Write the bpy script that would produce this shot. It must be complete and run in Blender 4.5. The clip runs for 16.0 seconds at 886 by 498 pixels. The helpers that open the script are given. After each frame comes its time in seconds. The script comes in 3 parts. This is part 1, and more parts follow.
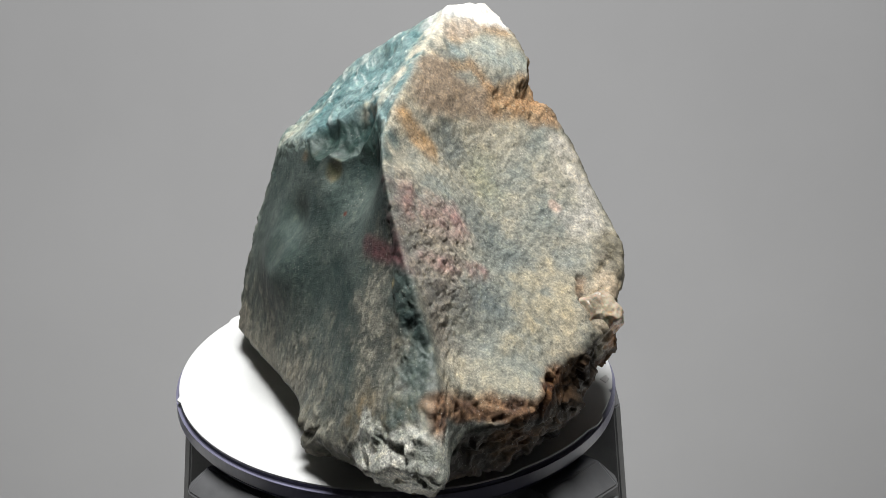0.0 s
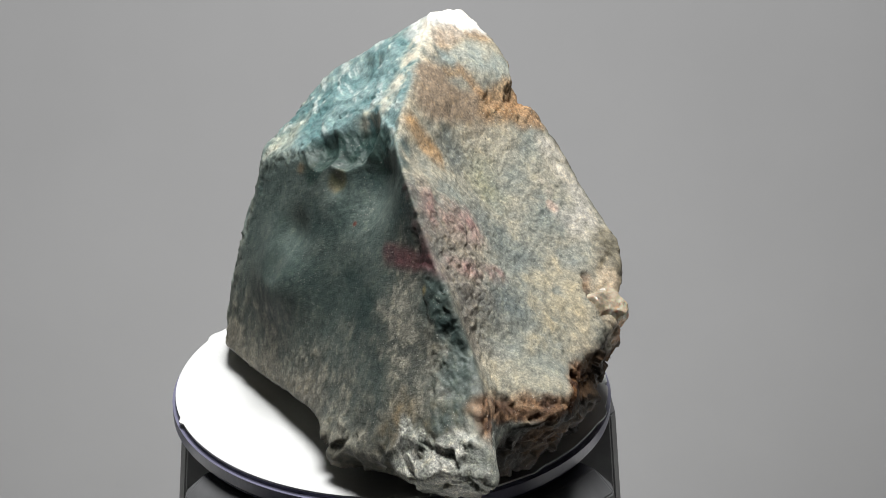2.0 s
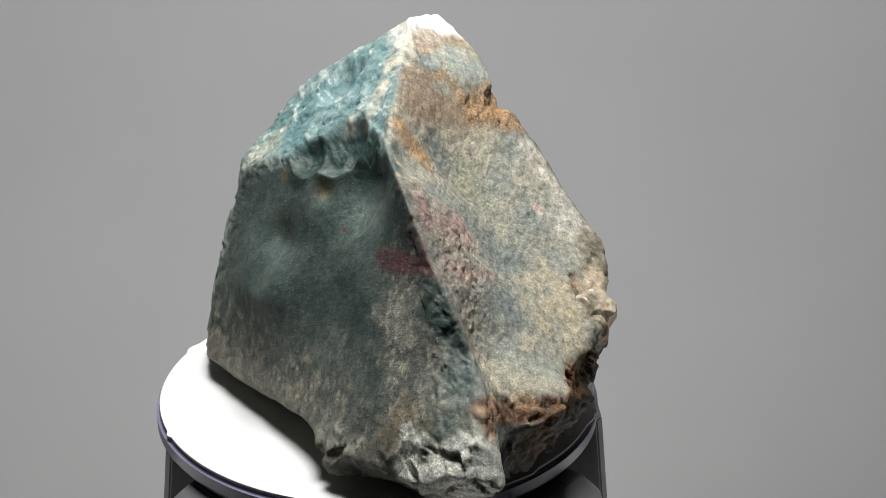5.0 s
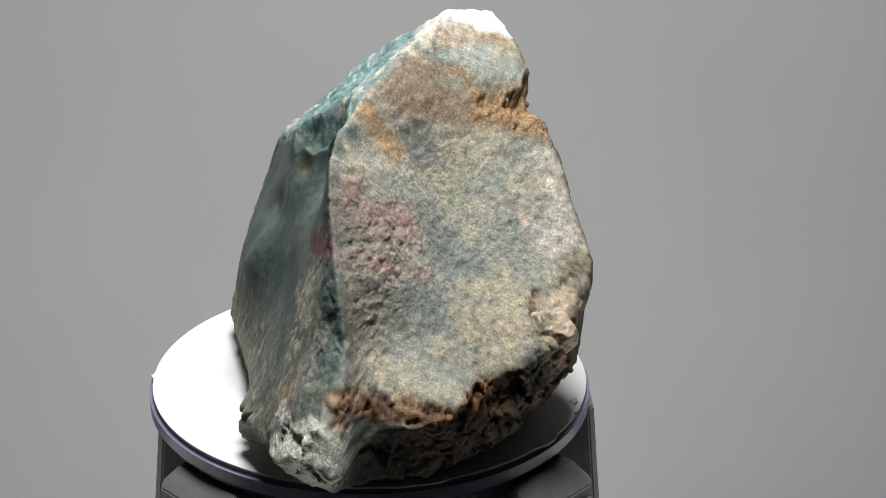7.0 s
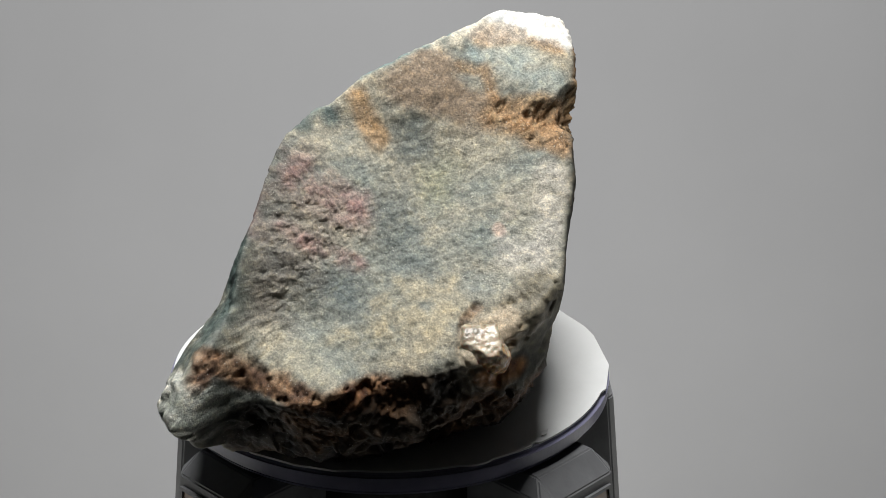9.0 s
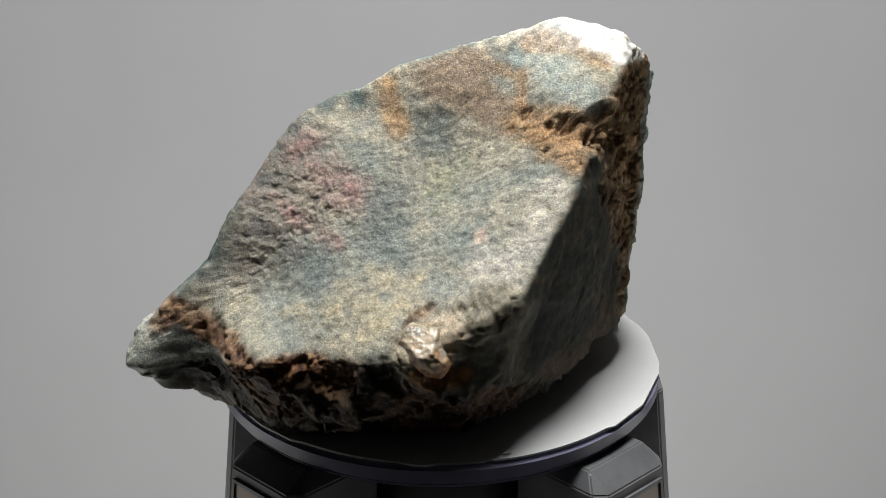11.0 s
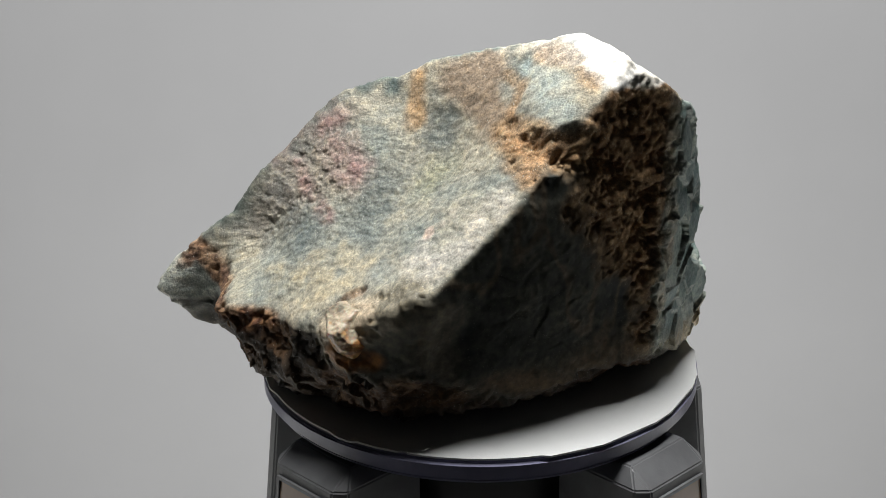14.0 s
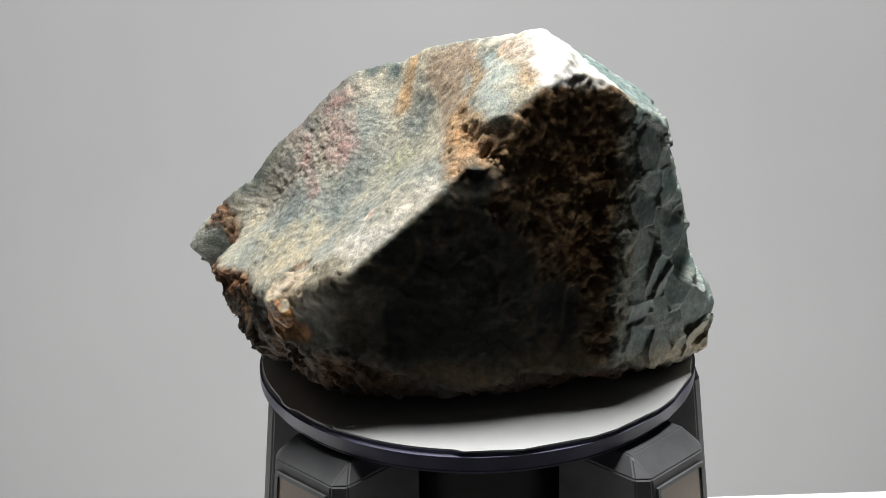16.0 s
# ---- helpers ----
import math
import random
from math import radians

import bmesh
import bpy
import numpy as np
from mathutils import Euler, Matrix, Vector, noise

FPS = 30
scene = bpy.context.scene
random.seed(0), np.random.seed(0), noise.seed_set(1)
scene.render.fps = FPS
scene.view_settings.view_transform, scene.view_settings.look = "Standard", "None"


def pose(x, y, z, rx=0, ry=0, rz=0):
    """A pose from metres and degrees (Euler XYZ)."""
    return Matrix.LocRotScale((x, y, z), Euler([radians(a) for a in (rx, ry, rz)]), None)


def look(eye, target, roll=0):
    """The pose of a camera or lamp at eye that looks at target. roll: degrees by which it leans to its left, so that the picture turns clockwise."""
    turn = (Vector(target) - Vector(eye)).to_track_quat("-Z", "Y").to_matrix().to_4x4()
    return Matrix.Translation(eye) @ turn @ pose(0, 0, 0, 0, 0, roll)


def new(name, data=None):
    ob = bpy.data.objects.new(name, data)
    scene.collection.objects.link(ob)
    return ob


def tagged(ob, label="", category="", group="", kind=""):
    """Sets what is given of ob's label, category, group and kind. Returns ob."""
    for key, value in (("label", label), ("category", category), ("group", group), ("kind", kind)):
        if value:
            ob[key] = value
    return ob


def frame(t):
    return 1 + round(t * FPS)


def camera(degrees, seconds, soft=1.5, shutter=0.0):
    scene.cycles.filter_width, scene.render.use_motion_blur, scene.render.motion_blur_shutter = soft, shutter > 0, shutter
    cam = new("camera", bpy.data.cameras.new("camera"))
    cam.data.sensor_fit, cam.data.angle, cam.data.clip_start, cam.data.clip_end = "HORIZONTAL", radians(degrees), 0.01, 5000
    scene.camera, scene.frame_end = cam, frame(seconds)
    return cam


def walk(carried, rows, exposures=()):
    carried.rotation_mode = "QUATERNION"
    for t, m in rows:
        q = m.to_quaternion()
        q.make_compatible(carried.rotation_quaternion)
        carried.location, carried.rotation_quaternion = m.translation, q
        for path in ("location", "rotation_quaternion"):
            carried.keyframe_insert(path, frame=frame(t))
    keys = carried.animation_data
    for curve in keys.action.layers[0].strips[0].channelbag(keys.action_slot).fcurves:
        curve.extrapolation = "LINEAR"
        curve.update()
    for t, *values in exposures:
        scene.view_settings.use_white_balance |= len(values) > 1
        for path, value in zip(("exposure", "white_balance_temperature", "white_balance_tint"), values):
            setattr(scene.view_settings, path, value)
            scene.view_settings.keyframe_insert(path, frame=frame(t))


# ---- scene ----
# ---- camera ----
cam = camera(31.41, 16.0, soft=0.7)
PLATE_Z = 0.1012     # height of the turntable's top over the table


def eye(x, y, z, yaw, tilt, roll):
    return pose(x, y, z, 90 + tilt, 0, yaw) @ pose(0, 0, 0, 0, 0, roll)


PATH = [
    (0, eye(0.0086, -0.4497, 0.3447, -0.87, -23.97, -0.49)),
    (0.5, eye(0.0080, -0.4512, 0.3456, -0.95, -23.73, -0.44)),
    (1, eye(0.0060, -0.4526, 0.3460, -1.17, -23.56, -0.17)),
    (1.5, eye(0.0050, -0.4508, 0.3458, -1.47, -23.63, -0.11)),
    (2, eye(0.0036, -0.4504, 0.3462, -1.62, -23.80, 0.05)),
    (2.5, eye(0.0027, -0.4496, 0.3454, -1.80, -23.97, 0.13)),
    (3, eye(0.0004, -0.4490, 0.3453, -2.04, -24.20, 0.03)),
    (3.5, eye(-0.0015, -0.4478, 0.3462, -2.59, -24.29, 0.13)),
    (4, eye(-0.0015, -0.4494, 0.3469, -2.76, -23.93, 0.21)),
    (6.3, eye(0.0043, -0.4504, 0.3353, -2.35, -22.86, 0.33)),
    (6.5, eye(0.0049, -0.4529, 0.3363, -2.28, -23.06, 0.54)),
    (7, eye(0.0047, -0.4541, 0.3369, -2.30, -22.95, 0.64)),
    (7.5, eye(0.0046, -0.4553, 0.3361, -2.29, -22.89, 0.68)),
    (8, eye(0.0058, -0.4561, 0.3337, -2.09, -22.79, 0.50)),
    (8.5, eye(0.0069, -0.4572, 0.3326, -1.68, -22.59, 0.33)),
    (9, eye(0.0069, -0.4581, 0.3299, -1.24, -22.46, 0.34)),
    (9.2, eye(0.0063, -0.4584, 0.3287, -0.99, -22.53, 0.03)),
    (11.3, eye(0.0000, -0.4599, 0.3279, 0.15, -22.41, 0.07)),
    (11.5, eye(-0.0006, -0.4605, 0.3270, 0.26, -22.22, 0.18)),
    (12, eye(-0.0030, -0.4616, 0.3264, 0.50, -22.12, 0.02)),
    (12.5, eye(-0.0054, -0.4626, 0.3258, 0.43, -22.21, -0.15)),
    (13, eye(-0.0076, -0.4646, 0.3273, 0.62, -22.05, -0.21)),
    (13.5, eye(-0.0082, -0.4644, 0.3277, 0.57, -22.13, -0.29)),
    (14, eye(-0.0087, -0.4659, 0.3263, 0.38, -21.99, -0.48)),
    (14.5, eye(-0.0102, -0.4691, 0.3228, 0.18, -21.44, -1.38)),
    (15, eye(-0.0101, -0.4687, 0.3213, 0.02, -21.05, -1.31)),
    (15.5, eye(-0.0108, -0.4676, 0.3188, -0.23, -21.22, -1.32)),
    (16, eye(-0.0113, -0.4678, 0.3175, -0.13, -21.22, -1.25)),
]
EXPOSURES = [(0, 0.40), (4.2, 0.38), (7, 0.36), (9.2, 0.40), (11.5, 0.50), (12.5, 0.58), (14, 0.65), (16, 0.80)]
walk(cam, PATH, EXPOSURES)

# seconds and degrees that the turntable has gone, clockwise from above
TURN = [
    (0, 0.00), (0.5, -2.45), (1, -4.33), (1.5, -6.26), (2, -7.95), (2.5, -9.71), (3, -10.87), (3.5, -11.63), (4, -12.00),
    (5.2, -9.50), (5.8, -2.60), (6.5, 5.24), (7, 12.05), (7.5, 19.20), (8, 25.97), (8.5, 33.39), (9, 40.20), (9.2, 44.26),
    (11.3, 69.94), (11.5, 72.33), (12, 77.89), (12.5, 83.43), (13, 88.39), (13.5, 93.44), (14, 98.21), (14.5, 103.49),
    (15, 108.46), (15.5, 113.73), (16, 118.79),
]

# ---- world and lights ----
world = bpy.data.worlds.new("room_air")
scene.world = world
world.use_nodes = True
world.node_tree.nodes["Background"].inputs[0].default_value = (0.9, 0.95, 1.0, 1)
world.node_tree.nodes["Background"].inputs[1].default_value = 0.002


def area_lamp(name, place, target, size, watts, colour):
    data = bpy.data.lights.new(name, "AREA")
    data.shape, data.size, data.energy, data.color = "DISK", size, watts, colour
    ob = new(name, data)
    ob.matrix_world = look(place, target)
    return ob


# one lamp straight overhead, and an unseen low fill, added below the table to wash the backdrop
area_lamp("overhead_lamp", (0.012, 0.032, PLATE_Z + 0.9), (0, 0, PLATE_Z), 0.34, 11.0, (1.0, 0.99, 0.97))
area_lamp("added_backdrop_fill", (0.0, -0.04, -0.85), (0.0, 0.02, 0.5), 0.45, 8.5, (1.0, 0.985, 0.945))


# ---- materials ----
def material(name):
    m = bpy.data.materials.new(name)
    m.use_nodes = True
    return m, m.node_tree.nodes, m.node_tree.links, m.node_tree.nodes["Principled BSDF"]


def noise_node(N, L, co, scale, detail=4.0, rough=0.55):
    n = N.new("ShaderNodeTexNoise")
    n.inputs["Scale"].default_value, n.inputs["Detail"].default_value, n.inputs["Roughness"].default_value = scale, detail, rough
    L.new(co, n.inputs["Vector"])
    return n


def ramp(N, L, fac, stops):
    r = N.new("ShaderNodeValToRGB")
    e = r.color_ramp.elements
    while len(e) < len(stops):
        e.new(0.5)
    for k, (p, c) in zip(e, stops):
        k.position, k.color = p, (*c, 1) if len(c) == 3 else c
    L.new(fac, r.inputs[0])
    return r


def mix(N, L, fac, a, b, mode="MIX"):
    m = N.new("ShaderNodeMix")
    m.data_type, m.blend_type = "RGBA", mode
    for s, v in ((0, fac), (6, a), (7, b)):
        if hasattr(v, "is_linked"):
            L.new(v, m.inputs[s])
        elif s == 0:
            m.inputs[0].default_value = v
        else:
            m.inputs[s].default_value = (*v, 1)
    return m.outputs[2]


def plain(name, colour, rough, spot=0.06, scale=60.0, metal=0.0, bump=0.1, spec=0.5):
    m, N, L, B = material(name)
    co = N.new("ShaderNodeTexCoord").outputs["Object"]
    n = noise_node(N, L, co, scale, 5)
    big = noise_node(N, L, co, scale * 0.12, 3)
    lo, hi = [c * (1 - spot) for c in colour], [min(1, c * (1 + spot)) for c in colour]
    r1 = ramp(N, L, n.outputs[0], [(0.35, lo), (0.65, hi)])
    r2 = ramp(N, L, big.outputs[0], [(0.35, [1 - spot] * 3), (0.65, [1, 1, 1])])
    L.new(mix(N, L, 1.0, r1.outputs[0], r2.outputs[0], "MULTIPLY"), B.inputs["Base Color"])
    B.inputs["Roughness"].default_value, B.inputs["Metallic"].default_value = rough, metal
    B.inputs["Specular IOR Level"].default_value = spec
    if bump:
        b = N.new("ShaderNodeBump")
        b.inputs["Strength"].default_value, b.inputs["Distance"].default_value = bump, 0.0004
        L.new(noise_node(N, L, co, scale * 12, 3).outputs[0], b.inputs["Height"])
        L.new(b.outputs[0], B.inputs["Normal"])
    return m


MAT_WALL = plain("grey_paper", (0.445, 0.45, 0.465), 0.9, 0.02, 6, bump=0.05, spec=0.2)
MAT_TABLE = plain("white_board", (0.8, 0.8, 0.78), 0.6, 0.03, 20)
MAT_ROOM = plain("room_paint", (0.035, 0.035, 0.035), 0.9, 0.03, 2)
MAT_PAPER = plain("white_paper", (0.60, 0.61, 0.61), 0.85, 0.02, 90, bump=0.15, spec=0.2)
MAT_PLATE = plain("dark_plastic_rim", (0.17, 0.17, 0.25), 0.32, 0.15, 80)
MAT_BASE = plain("black_plastic", (0.115, 0.118, 0.124), 0.45, 0.15, 90)
# stand plastic darkened in its colour, for the shade of the recess under the plate
MAT_CORE = plain("recess_shaded_plastic", (0.012, 0.012, 0.013), 0.5, 0.15, 90)
MAT_CELL = plain("brown_solar_cell", (0.30, 0.21, 0.15), 0.15, 0.15, 30)


# ---- meshes ----
def part(name, bm, mat, parent=None, label=""):
    me = bpy.data.meshes.new(name)
    bm.to_mesh(me)
    bm.free()
    me.materials.append(mat)
    ob = new(name, me)
    if parent:
        ob.parent = parent
    return tagged(ob, label) if label else ob


def box(x0, y0, z0, x1, y1, z1, bevel=0.0):
    bm = bmesh.new()
    bmesh.ops.create_cube(bm, size=1, matrix=Matrix.Translation(((x0 + x1) / 2, (y0 + y1) / 2, (z0 + z1) / 2)) @ Matrix.Diagonal((x1 - x0, y1 - y0, z1 - z0, 1)))
    if bevel:
        bmesh.ops.bevel(bm, geom=bm.edges[:], offset=bevel, segments=2, affect="EDGES")
    return bm


# ---- the place ----
WALL_Y = 0.80
table = tagged(part("table", box(-0.6, -0.175, -0.03, 0.6, 0.0, 0.0, 0.002), MAT_TABLE), "white board table top under the turntable", "table", kind="structure")
table.matrix_basis = pose(0, 0.0742, 0, 0, 0, 1.0)
for name, words, b6, mat in (
    ("wall_north", "plain grey backdrop wall far behind the turntable", (-1.4, WALL_Y, -0.9, 1.4, WALL_Y + 0.05, 1.6), MAT_WALL),
    ("wall_east", "plain dark room wall", (1.4, -1.8, -0.9, 1.45, WALL_Y + 0.05, 1.6), MAT_ROOM),
    ("wall_west", "plain dark room wall", (-1.45, -1.8, -0.9, -1.4, WALL_Y + 0.05, 1.6), MAT_ROOM),
    ("wall_south", "plain dark room wall behind the camera", (-1.45, -1.85, -0.9, 1.45, -1.8, 1.6), MAT_ROOM),
    ("ceiling", "plain dark room ceiling", (-1.45, -1.85, 1.6, 1.45, WALL_Y + 0.05, 1.65), MAT_ROOM),
    ("floor", "plain dark room floor", (-1.45, -1.85, -0.95, 1.45, WALL_Y + 0.05, -0.9), MAT_ROOM),
):
    tagged(part(name, box(*b6), mat), words, name.split("_")[0], kind="structure")


# ---- turntable ----
def disc(radius, z0, z1, bevel, n=160, cut=None):
    bm = bmesh.new()
    ring = []
    for i in range(n):
        a = 2 * math.pi * i / n
        r = radius if cut is None else cut(a)
        ring.append(bm.verts.new((r * math.cos(a), r * math.sin(a), z0)))
    f = bm.faces.new(ring)
    up = bmesh.ops.extrude_face_region(bm, geom=[f])["geom"]
    for v in up:
        if isinstance(v, bmesh.types.BMVert):
            v.co.z = z1
    bmesh.ops.recalc_face_normals(bm, faces=bm.faces[:])
    if bevel:
        rim = [e for e in bm.edges if abs(e.verts[0].co.z - e.verts[1].co.z) < 1e-7]
        bmesh.ops.bevel(bm, geom=rim, offset=bevel, segments=3, affect="EDGES")
    return bm


plate = tagged(new("turntable_plate"), "dark plastic turntable plate covered with white paper", "turntable")
plate.location = (0, 0, PLATE_Z)
part("rim", disc(0.0706, -0.0070, -0.0006, 0.0014), MAT_PLATE, plate, "dark glossy plastic rim")
part("lower_ring", disc(0.0688, -0.0084, -0.0072, 0.0004), MAT_PLATE, plate)

rng = random.Random(4)
SNIPS = sorted(rng.uniform(0, 2 * math.pi) for _ in range(17))


def paper_edge(a):
    """A disc cut by hand: short straight snips between corners that lie unevenly."""
    lo = max([c for c in SNIPS if c <= a], default=SNIPS[-1] - 2 * math.pi)
    hi = min([c for c in SNIPS if c > a], default=SNIPS[0] + 2 * math.pi)
    half, mid = (hi - lo) / 2, (hi + lo) / 2
    r = 0.0706 * max(math.cos(half) / math.cos(a - mid), 0.984)
    gap = abs((a + 0.20 + math.pi) % (2 * math.pi) - math.pi)
    return r - (0.0011 * (1 - gap / 0.022) if gap < 0.022 else 0)


paper = part("paper", disc(0, -0.0006, 0.0, 0.0, 420, paper_edge), MAT_PAPER, plate, "white paper disc cut by hand, with a torn edge")
bm = bmesh.new()
flap = [bm.verts.new(v) for v in ((0.0668, -0.0092, 0.0001), (0.0652, -0.0070, 0.0001), (0.0672, -0.0062, 0.0012), (0.0680, -0.0080, 0.0007))]
bm.faces.new(flap)
up = bmesh.ops.extrude_face_region(bm, geom=bm.faces[:])["geom"]
for v in up:
    if isinstance(v, bmesh.types.BMVert):
        v.co.z += 0.0003
bmesh.ops.recalc_face_normals(bm, faces=bm.faces[:])
part("torn_flap", bm, MAT_PAPER, plate, "small lifted tear in the paper")

turntable = tagged(new("turntable_stand"), "black plastic turntable stand with brown solar panels", "turntable")
turntable.location = (0.0022, 0, 0)
part("body", disc(0.040, 0.0, PLATE_Z - 0.0086, 0.002), MAT_CORE, turntable)


def wedge(front, back, top_front, top_back, width_top, width_low, drop, flare, chamfer=0.0):
    """A buttress: a sloped cap, an outer face that leans out towards the bottom, chamfered cheeks."""
    bm = bmesh.new()
    rings = []
    for z, f, b, w in ((top_front, front, back, width_top), (-drop, front + flare, back, width_low)):
        c = chamfer
        rings.append([bm.verts.new((x, y, z)) for x, y in ((b, -w / 2 - c), (f - c, -w / 2 - c), (f, -w / 2), (f, w / 2), (f - c, w / 2 + c), (b, w / 2 + c))])
    for i in range(6):
        j = (i + 1) % 6
        bm.faces.new((rings[0][i], rings[0][j], rings[1][j], rings[1][i]))
    bm.faces.new(rings[1])
    inner = [bm.verts.new((x, y, top_back)) for x, y in ((back, -width_top * 0.5), (back + (front - back) * 0.76, -width_top * 0.5), (back + (front - back) * 0.76, width_top * 0.5), (back, width_top * 0.5))]
    r = rings[0]
    bm.faces.new(inner)
    bm.faces.new((r[2], r[3], inner[2], inner[1]))
    bm.faces.new((r[0], r[1], inner[1], inner[0]))
    bm.faces.new((r[1], r[2], inner[1]))
    bm.faces.new((r[3], r[4], inner[2]))
    bm.faces.new((r[4], r[5], inner[3], inner[2]))
    bm.faces.new((r[5], r[0], inner[0], inner[3]))
    bmesh.ops.recalc_face_normals(bm, faces=bm.faces[:])
    bmesh.ops.bevel(bm, geom=bm.edges[:], offset=0.0005, segments=2, affect="EDGES")
    return bm


DROP = PLATE_Z
for az in (-45, -135, 45, 135):
    turn = pose(0, 0, PLATE_Z, 0, 0, az)
    leg = part("buttress", wedge(0.0788, 0.046, -0.0140, -0.0088, 0.0250, 0.0258, DROP, 0.011, 0.0036), MAT_BASE, turntable)
    leg.matrix_basis = turn
    lean = math.degrees(math.atan2(0.011, DROP - 0.0140))
    face = pose(0.0788, 0, -0.0140, 0, -lean, 0)
    w0, h0, rim = 0.0222, 0.050, 0.0011
    frame_bm = bmesh.new()
    for y0, y1, z0, z1 in ((-w0 / 2, w0 / 2, -0.0032 - rim, -0.0032), (-w0 / 2, w0 / 2, -0.0032 - h0, -0.0032 - h0 + rim),
                           (-w0 / 2, -w0 / 2 + rim, -0.0032 - h0 + rim, -0.0032 - rim), (w0 / 2 - rim, w0 / 2, -0.0032 - h0 + rim, -0.0032 - rim)):
        bmesh.ops.create_cube(frame_bm, size=1, matrix=Matrix.Translation((0.0003, (y0 + y1) / 2, (z0 + z1) / 2)) @ Matrix.Diagonal((0.0014, y1 - y0, z1 - z0, 1)))
    fr = part("panel_frame", frame_bm, MAT_BASE, leg)
    fr.matrix_basis = face
    cell = part("solar_panel", box(-0.0006, -w0 / 2 + rim, -0.0032 - h0 + rim, 0.0004, w0 / 2 - rim, -0.0032 - rim), MAT_CELL, leg, "brown glossy solar panel")
    cell.matrix_basis = face
for az in (0, 180):
    post = part("side_post", wedge(0.0698, 0.046, -0.0090, -0.0088, 0.014, 0.018, DROP, 0.009, 0.002), MAT_BASE, turntable)
    post.matrix_basis = pose(0, 0, PLATE_Z, 0, 0, az)

# ---- rock ----
CORE = np.array((0.010, -0.005, 0.045))
SEED = np.array((0.011, -0.010, 0.046))
# broken faces: azimuth, elevation, distance from the core
FACETS = {
    "main": (-31.5, 44.4, 0.0388), "green": (-159.2, 16.8, 0.0372), "teal": (-180.2, 51.0, 0.0481),
    "brown": (39.9, -1.8, 0.0496), "crystal": (32.0, -6.0, 0.0486), "under": (-27.7, -31.1, 0.0628),
    "back": (124.4, 16.1, 0.0684), "left": (168.7, 12.5, 0.0572), "top": (59.5, 83.0, 0.0738),
    "bottom": (0.5, -86.1, 0.0443), "toe": (-106.3, -6.9, 0.1012), "low_left": (-153.3, -47.1, 0.0581),
    "toe_left": (-138.1, 1.8, 0.0749), "toe_right": (-60.6, -25.7, 0.0916), "peak": (40.1, 32.4, 0.0758),
    "crys_low": (17.2, -33.6, 0.0564), "back_low": (69.9, -3.2, 0.0637), "left_up": (153.2, 33.8, 0.0630),
    "brown_low": (42.6, -58.2, 0.0534), "green_up": (-129.4, 31.5, 0.0578), "back_top": (126.4, 51.4, 0.0689),
    "main_low": (-49.1, 29.0, 0.0596), "foot": (-125.9, -18.5, 0.0852), "toe_top": (-100.4, 35.5, 0.0699),
    "quartz": (-5.4, 3.7, 0.0577), "crest": (-74.3, 62.9, 0.0563), "teal_back": (162.5, 59.3, 0.0610),
}
# broad swellings and hollows: place, reach, height
SWELLS = (
    (-0.0309, 0.0669, 0.0190, 0.0088, 0.0065), (-0.0126, 0.0552, 0.0935, 0.0086, 0.0022), (-0.0278, -0.0584, -0.0001, 0.0088, 0.0103),
    (0.0551, -0.0535, 0.0162, 0.0089, 0.0058), (-0.0383, -0.0073, 0.0443, 0.0101, 0.0069), (0.0296, 0.0306, 0.0309, 0.0152, -0.0014),
    (-0.0025, 0.0315, 0.1052, 0.0096, 0.0018), (0.0732, -0.0152, 0.0454, 0.0085, 0.0033), (-0.0234, 0.0686, 0.0040, 0.0098, -0.0040),
    (-0.0330, -0.0050, 0.0530, 0.0060, -0.0022), (0.0037, -0.0549, 0.0653, 0.0110, -0.0035), (0.0485, -0.0593, 0.0347, 0.0102, -0.0059),
    (0.0307, -0.0283, 0.0524, 0.0188, -0.0077), (-0.0290, 0.0545, 0.0464, 0.0062, -0.0022), (-0.0052, -0.0227, 0.0793, 0.0103, -0.0085),
    (0.0189, -0.0843, 0.0172, 0.0117, -0.0127), (0.0173, -0.0672, 0.0412, 0.0129, -0.0111), (0.0237, -0.0082, 0.0772, 0.0135, -0.0068),
    (0.0297, -0.0454, 0.0541, 0.0160, -0.0011), (0.0562, -0.0115, 0.0548, 0.0142, 0.0010), (-0.0200, -0.0307, 0.0476, 0.0165, -0.0025),
    (0.0466, 0.0290, 0.0529, 0.0161, 0.0013), (0.0395, 0.0254, 0.1006, 0.0110, 0.0032), (-0.0392, 0.0192, 0.0320, 0.0142, 0.0023),
    (0.0006, 0.0660, 0.0520, 0.0139, 0.0006), (0.0097, -0.0790, 0.0490, 0.0119, -0.0011),
    (-0.0172, -0.0104, 0.0735, 0.0026, -0.0016), (-0.0300, -0.0020, 0.0560, 0.0042, -0.0022), (-0.0370, -0.0040, 0.0440, 0.0042, -0.0022),
    (0.0530, -0.0540, 0.0255, 0.0055, -0.0035), (0.0610, -0.0430, 0.0290, 0.0045, -0.0030),
)
# shell-shaped scars: place on the face, radius of the scooping ball, depth
SCARS = (
    (-0.0098, -0.0083, 0.0850, 0.014, 0.0036), (-0.0190, 0.0000, 0.0805, 0.010, 0.0030),
    (-0.0062, 0.0257, 0.0942, 0.015, 0.0030), (0.0085, 0.0666, 0.0729, 0.014, 0.0018), (0.0040, 0.0670, 0.0580, 0.012, 0.0020),
    (-0.0075, 0.0697, 0.0417, 0.010, 0.0065), (0.0257, 0.0489, 0.1067, 0.010, 0.0012), (0.0465, 0.0290, 0.0865, 0.011, 0.0034),
    (0.0450, 0.0205, 0.0855, 0.008, 0.0028),
)



